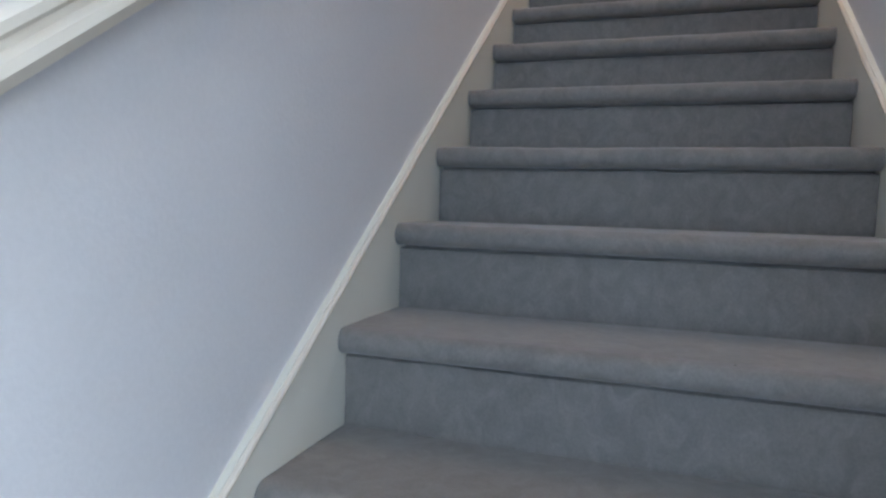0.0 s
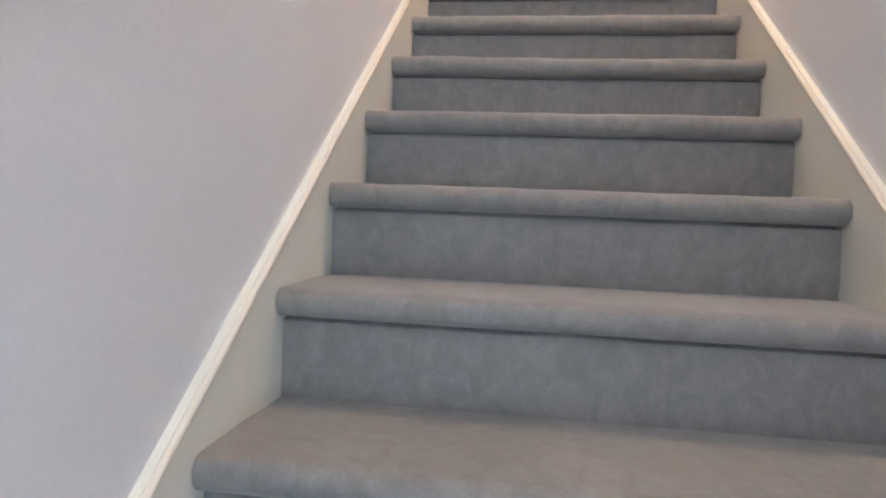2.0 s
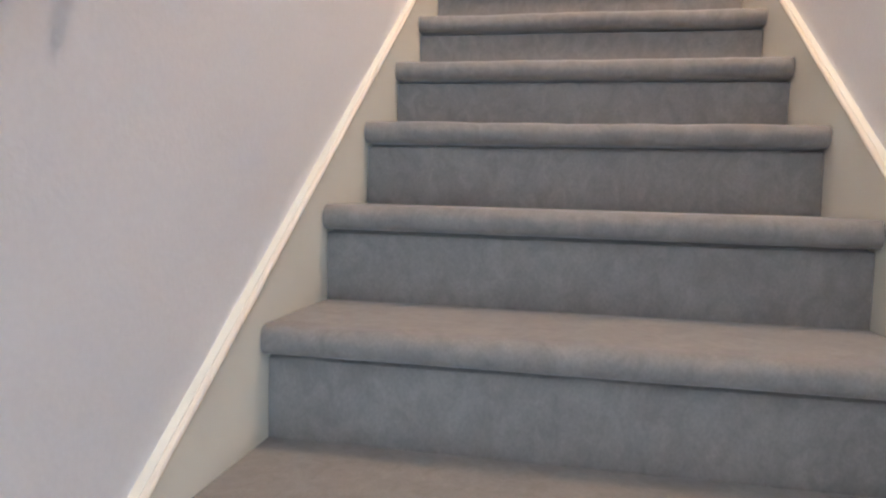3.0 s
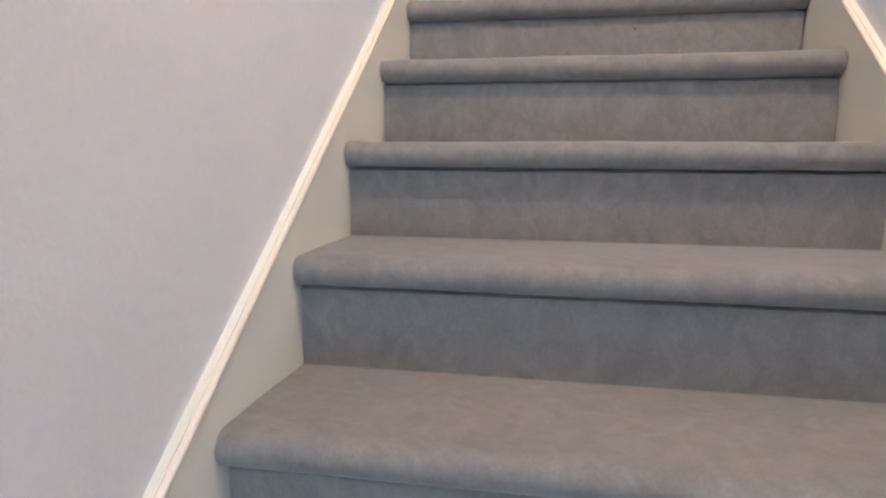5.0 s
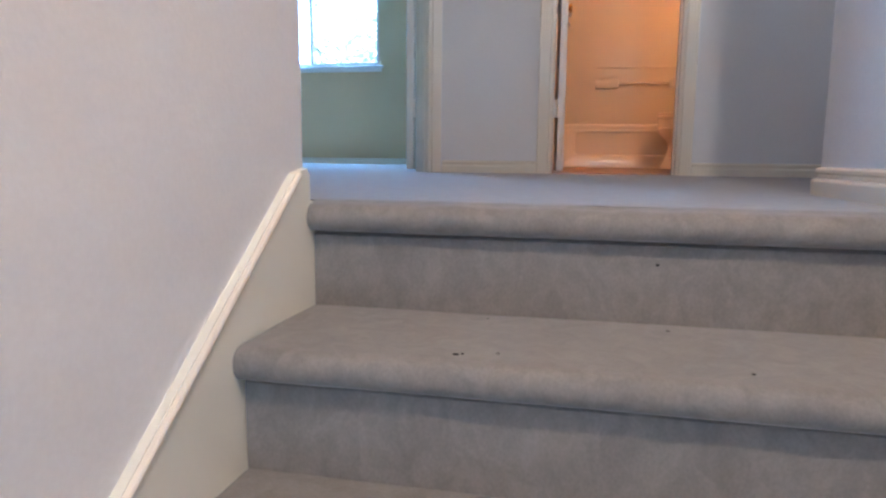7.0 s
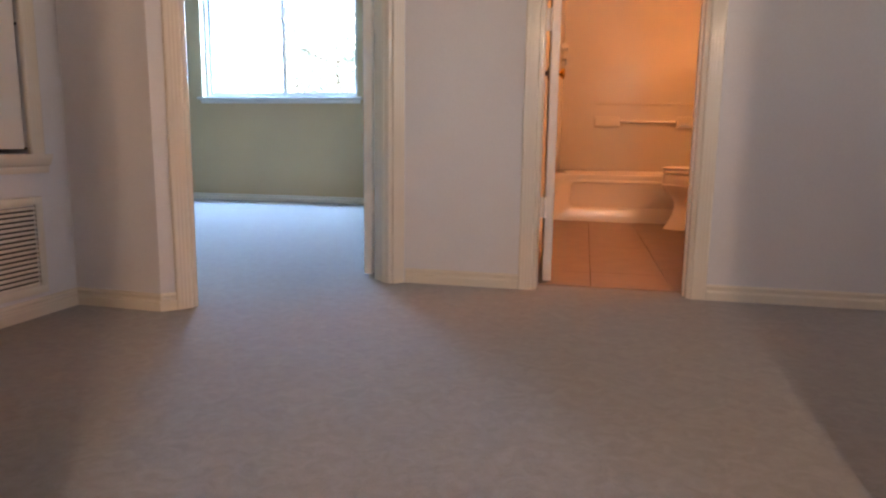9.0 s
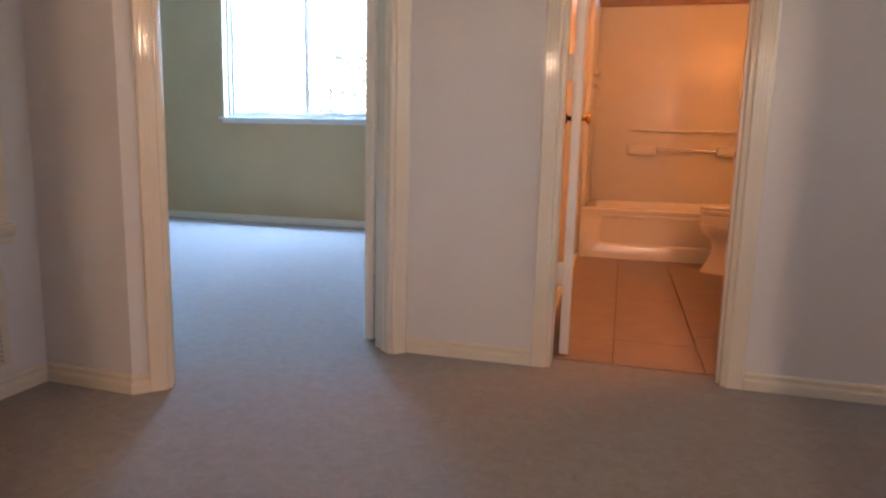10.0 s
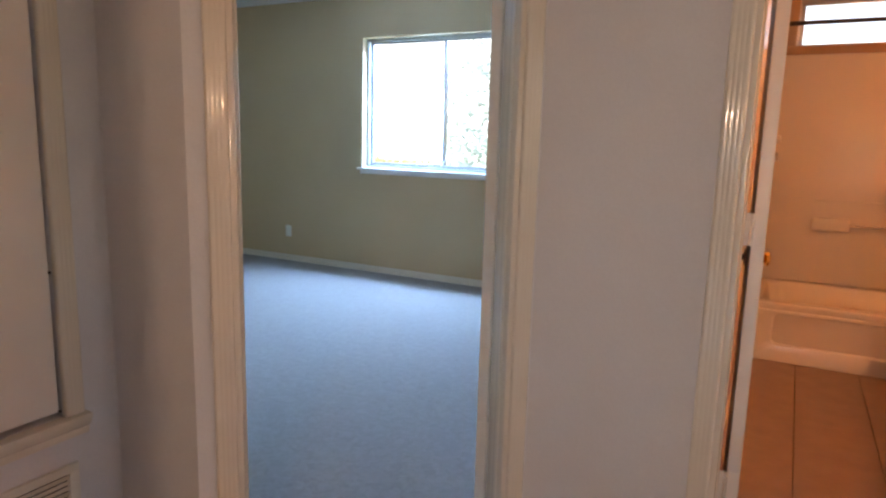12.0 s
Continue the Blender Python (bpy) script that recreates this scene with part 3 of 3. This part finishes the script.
tub = thing("bathtub", "white enamel alcove bathtub with moulded apron against surround", "bathtub")
cx, cy = 1.003, (TF + YF) / 2
hx, hy = 0.795, (YF - TF) / 2
bm = bmesh.new()
loft(bm, [rounded(cx, cy, hx, hy - 0.012, 0.01, 0.0), rounded(cx, cy, hx, hy - 0.012, 0.01, 0.322), rounded(cx, cy, hx, hy, 0.012, 0.340), rounded(cx, cy, hx, hy, 0.012, 0.360),
          rounded(cx, cy, hx - 0.008, hy - 0.008, 0.012, 0.368), rounded(cx, cy, hx - 0.07, hy - 0.07, 0.09, 0.368), rounded(cx, cy, hx - 0.085, hy - 0.085, 0.10, 0.352),
          rounded(cx, cy, hx - 0.14, hy - 0.12, 0.12, 0.08), rounded(cx, cy, hx - 0.22, hy - 0.17, 0.10, 0.05)])
part("body", bm, TUB, tub)
bm = bmesh.new()
ax, ah = (BX + 1.799) / 2, (1.795 - BX) / 2 - 0.002
rings = []
for dx, z0, z1, r, y in ((0.0, 0.0, 0.322, 0.003, TF + 0.016), (0.0, 0.0, 0.322, 0.003, TF + 0.004), (0.004, 0.002, 0.320, 0.004, TF), (0.135, 0.100, 0.306, 0.045, TF),
                         (0.140, 0.106, 0.303, 0.042, TF + 0.003), (0.148, 0.114, 0.300, 0.036, TF + 0.011)):
    rings.append([(x, y, z) for x, z, _ in rounded(ax, (z0 + z1) / 2, ah - dx, (z1 - z0) / 2, r, 0)])
loft(bm, rings, cap0=False, cap1=False)
part("apron", bm, TUB, tub)

sr = thing("tub_surround", "moulded white fibreglass tub surround with recessed shelf", "shower surround", kind="structure")
bm = bmesh.new()
box(bm, BX + 0.005, 1.795, YF - 0.012, YF - 0.0005, 0.372, 1.905, bevel=0.003)
part("back_panel", bm, ACRYLIC, sr)
part("end_panel", boxes((BX + 0.0005, BX + 0.030, TF - 0.02, YF - 0.012, 0.372, 1.905), bevel=0.003), ACRYLIC, sr)
bm = bmesh.new()
box(bm, 0.525, 1.40, YF - 0.030, YF - 0.010, 0.930, 0.948, bevel=0.006)
part("ledge", bm, ACRYLIC, sr)
for a, b in ((0.515, 0.735), (1.195, 1.415)):
    part("soap_shelf", boxes((a, b, YF - 0.085, YF - 0.010, 0.742, 0.832), bevel=0.018), ACRYLIC, sr)
bm = bmesh.new()
tube(bm, (0.73, YF - 0.055, 0.79), (1.20, YF - 0.055, 0.79), 0.009, seg=12)
part("grab_bar", bm, CHROME, sr, "slim chrome grab bar")
part("corner_shelf", boxes((BX + 0.029, BX + 0.078, 5.0, 5.13, 1.325, 1.37), bevel=0.008), ACRYLIC, sr)
bm = bmesh.new()
tube(bm, (BX + 0.029, 5.07, 1.25), (BX + 0.07, 5.07, 1.25), 0.012)
tube(bm, (BX + 0.066, 5.07, 1.25), (BX + 0.07, 5.07, 1.21), 0.010)
part("hook", bm, CHROME, sr)

rod = thing("shower_rod", "straight dark metal shower rod above the bathtub", "shower rod")
bm = bmesh.new()
tube(bm, (BX + 0.031, TF + 0.02, 1.995), (1.798, TF + 0.02, 1.995), 0.0125)
part("bar", bm, DARKMETAL, rod)
for x0, x1 in ((BX + 0.0305, BX + 0.042), (1.788, 1.7995)):
    bm = bmesh.new()
    tube(bm, (x0, TF + 0.02, 1.995), (x1, TF + 0.02, 1.995), 0.03)
    part("flange", bm, CHROME, rod)


def oval(cx, cy, front, back, half, z, n=32):
    """A toilet-shaped outline: long rounded front towards -x, blunt back."""
    out = []
    for k in range(n):
        a = 2 * math.pi * k / n
        c, s = math.cos(a), math.sin(a)
        x = cx - front * c if c > 0 else cx - back * c
        e = 1.0 if c > 0 else 0.75
        out.append((x, cy + half * math.copysign(abs(s) ** e, s), z))
    return out


TY = 4.50
to = thing("toilet", "white porcelain toilet with closed seat beside the vanity", "toilet")
bm = bmesh.new()
loft(bm, [oval(1.305, TY, 0.284, 0.24, 0.122, 0.0), oval(1.305, TY, 0.284, 0.24, 0.122, 0.010), oval(1.31, TY, 0.268, 0.24, 0.110, 0.045), oval(1.32, TY, 0.250, 0.23, 0.096, 0.10), oval(1.325, TY, 0.240, 0.23, 0.090, 0.16),
          oval(1.32, TY, 0.238, 0.24, 0.094, 0.20), oval(1.30, TY, 0.248, 0.25, 0.114, 0.235), oval(1.28, TY, 0.262, 0.26, 0.146, 0.27), oval(1.265, TY, 0.264, 0.26, 0.168, 0.30), oval(1.258, TY, 0.262, 0.26, 0.176, 0.318), oval(1.255, TY, 0.250, 0.26, 0.176, 0.324), oval(1.255, TY, 0.252, 0.26, 0.179, 0.330),
          oval(1.255, TY, 0.254, 0.26, 0.180, 0.385), oval(1.255, TY, 0.235, 0.24, 0.160, 0.390)])
part("bowl", bm, PORCELAIN, to)
bm = bmesh.new()
loft(bm, [oval(1.255, TY, 0.225, 0.18, 0.150, 0.391), oval(1.255, TY, 0.225, 0.18, 0.150, 0.398), oval(1.255, TY, 0.255, 0.20, 0.180, 0.399), oval(1.255, TY, 0.261, 0.20, 0.185, 0.404), oval(1.255, TY, 0.261, 0.20, 0.185, 0.415), oval(1.255, TY, 0.256, 0.20, 0.181, 0.420), oval(1.255, TY, 0.235, 0.19, 0.160, 0.421)])
part("seat", bm, SEATMAT, to)
bm = bmesh.new()
loft(bm, [oval(1.255, TY, 0.235, 0.19, 0.160, 0.4215), oval(1.255, TY, 0.254, 0.20, 0.179, 0.4255), oval(1.255, TY, 0.260, 0.20, 0.184, 0.429), oval(1.255, TY, 0.260, 0.20, 0.184, 0.436), oval(1.255, TY, 0.248, 0.195, 0.174, 0.442), oval(1.255, TY, 0.16, 0.13, 0.11, 0.445)])
part("lid", bm, SEATMAT, to)
bm = boxes((1.52, 1.79, TY - 0.21, TY + 0.21, 0.38, 0.70), bevel=0.025)
part("tank", bm, PORCELAIN, to)
part("tank_lid", boxes((1.51, 1.795, TY - 0.22, TY + 0.22, 0.701, 0.735), bevel=0.012), PORCELAIN, to)
bm = bmesh.new()
tube(bm, (1.50, TY - 0.15, 0.64), (1.522, TY - 0.15, 0.64), 0.012)
tube(bm, (1.505, TY - 0.15, 0.64), (1.505, TY - 0.07, 0.633), 0.006)
part("flush_handle", bm, CHROME, to)

VX, VY0, VY1, VH = 1.115, 2.60, 3.97, 0.79
va = thing("vanity_cabinet", "honey oak bathroom vanity cabinet with doors and drawers", "cabinet")
part("body", boxes((VX + 0.02, 1.797, VY0, VY1, 0.09, VH - 0.035), (VX + 0.08, 1.797, VY0 + 0.01, VY1 - 0.01, 0.0, 0.09), bevel=0.003), OAK, va)
n = 3
for i in range(n):
    a = VY0 + 0.02 + (VY1 - VY0 - 0.02) * i / n
    b = a + (VY1 - VY0 - 0.02) / n - 0.02
    part("drawer_front", boxes((VX, VX + 0.02, a, b, 0.56, VH - 0.05), bevel=0.005), OAK, va)
    part("door", boxes((VX, VX + 0.02, a, b, 0.12, 0.53), (VX - 0.004, VX + 0.004, a + 0.06, b - 0.06, 0.18, 0.47), bevel=0.004), OAK, va)
part("countertop", boxes((VX - 0.025, 1.798, VY0 - 0.01, VY1 + 0.015, VH - 0.034, VH), bevel=0.006), COUNTER, va, "cream cultured marble top")
part("backsplash", boxes((1.78, 1.798, VY0, VY1, VH + 0.0005, VH + 0.09), bevel=0.004), COUNTER, va, "cream cultured marble backsplash")

vl = thing("vanity_light", "brass bar light with three lit globes above the vanity", "wall lamp")
part("bar", boxes((1.76, 1.798, 2.6, 3.5, 2.03, 2.13), bevel=0.006), BRASS, vl)
for by in (2.75, 3.05, 3.35):
    bm = bmesh.new()
    tube(bm, (1.73, by, 2.08), (1.765, by, 2.08), 0.022)
    s1 = part("socket", bm, BRASS, vl)
    g = part("globe", ball(bmesh.new(), (1.64, by, 2.08), 0.06, 0.06, 0.06), FROST, s1, "glowing round glass bulb")
    g.visible_shadow = False

# ---- outside ----
structure("ground", boxes((-400, 400, -400, 600, BOTTOM - 0.8, BOTTOM - 0.4)), GRASS, "green lawn reaching into the distance", "ground")


def tree(x, y, height, spread, seed):
    rnd = random.Random(seed)
    t = thing("tree", "leafy green broadleaf tree outside the window", "tree", group="trees outside")
    z0 = BOTTOM - 0.4
    bm = bmesh.new()
    top = Vector((x + rnd.uniform(-0.3, 0.3), y, z0 + height * 0.75))
    tube(bm, (x, y, z0), top, 0.16, 0.05, seg=10)
    tips = []
    for i in range(16):
        f = rnd.uniform(0.35, 1.0)
        a = rnd.uniform(0, 2 * math.pi)
        p = Vector((x, y, z0)).lerp(top, f)
        q = p + Vector((math.cos(a) * spread * rnd.uniform(0.5, 1), math.sin(a) * spread * rnd.uniform(0.5, 1), rnd.uniform(0.2, 1.2)))
        tube(bm, p, q, 0.05 * (1.3 - f), 0.012, seg=7)
        tips += [p.lerp(q, u) for u in (0.5, 0.75, 1.0)]
    part("trunk", bm, BARK, t)
    verts, faces = [], []
    for tip in tips:
        for i in range(170):
            c = tip + Vector((rnd.gauss(0, 0.42), rnd.gauss(0, 0.42), rnd.gauss(0, 0.34)))
            u = Vector((rnd.gauss(0, 1), rnd.gauss(0, 1), rnd.gauss(0, 1))).normalized()
            v = u.orthogonal().normalized()
            s = rnd.uniform(0.035, 0.07)
            k = len(verts)
            verts += [c - u * s * 1.3, c + v * s * 0.6, c + u * s * 1.3, c - v * s * 0.6]
            faces.append((k, k + 1, k + 2, k + 3))
    me = bpy.data.meshes.new("crown")
    me.from_pydata(verts, [], faces)
    me.materials.append(LEAF)
    ob = new("crown", me)
    ob.parent = t
    return t


tree(-5.5, 15.5, 8.0, 2.2, 3)
tree(-8.2, 19.0, 7.5, 2.4, 8)
tree(-3.6, 21.0, 6.8, 2.4, 11)
tree(-12.5, 24.0, 8.5, 2.8, 14)
tree(5.6, 21.0, 11.0, 2.4, 5)

# ---- lint on the carpet ----


def lint(x, y, z, r, seed, flat):
    """A small uneven dark crumb caught in the pile."""
    rnd = random.Random(seed)
    ob = thing("carpet_lint", "small dark crumb caught in the grey stair carpet", "lint", group="crumbs on the stairs")
    bm = bmesh.new()
    bmesh.ops.create_icosphere(bm, subdivisions=1, radius=1.0)
    for v in bm.verts:
        k = rnd.uniform(0.35, 0.75)
        v.co = Vector((v.co.x * r * 1.4 * k, v.co.y * r * (0.4 if flat else 1.0) * k, v.co.z * r * (1.0 if flat else 0.45) * k))
    part("crumb", bm, DUCT, ob)
    ob.location = (x, y, z)
    return ob


for i, (x, y, z, r, flat) in enumerate(((0.338, -0.212, -0.1755, 0.0035, False), (0.286, -0.228, -0.1755, 0.006, False), (0.294, -0.224, -0.1755, 0.004, False), (0.565, -0.042, -0.1755, 0.004, False),
                                        (0.300, -0.032, -0.1755, 0.003, False), (0.551, -0.003, -0.085, 0.0035, True), (0.64, -0.222, -0.1755, 0.004, False), (0.63, -2.43, -1.772, 0.003, False))):
    lint(x, y, z, r, i, flat)

# ---- floor tiles, last ----
slab("floor_bath", 0.19, 1.80, YM + 0.10, YF, -0.2, -0.004, GROUT, "tan ceramic tiled bathroom floor with dark grout", "tiled floor")
bath_floor = bpy.data.objects["floor_bath"]
TW, TL = 0.325, 2.10
tile_cache = {}
gx = [0.175 + TW * i for i in range(6)]
shift = (2.665, 2.68, 2.85, 2.73, 2.67, 2.76)
for i in range(len(gx)):
    for j in (-1, 0, 1):
        x0, x1 = max(gx[i], BX + 0.003), min(gx[i] + TW, 1.798)
        y0, y1 = max(shift[i] + TL * j, YM + 0.104), min(shift[i] + TL * (j + 1), TF + 0.01)
        if x1 - x0 < 0.03 or y1 - y0 < 0.03:
            continue
        key = (round(x1 - x0, 3), round(y1 - y0, 3))
        if key not in tile_cache:
            w, h = key[0] / 2 - 0.0019, key[1] / 2 - 0.0012
            bm = boxes((-w, w, -h, h, -0.004, 0.004), bevel=0.0015)
            me = bpy.data.meshes.new("tile")
            bm.to_mesh(me)
            bm.free()
            me.materials.append(TILE)
            tile_cache[key] = me
        ob = new("tile", tile_cache[key])
        ob.parent = bath_floor
        ob.location = ((x0 + x1) / 2, (y0 + y1) / 2, 0.0)
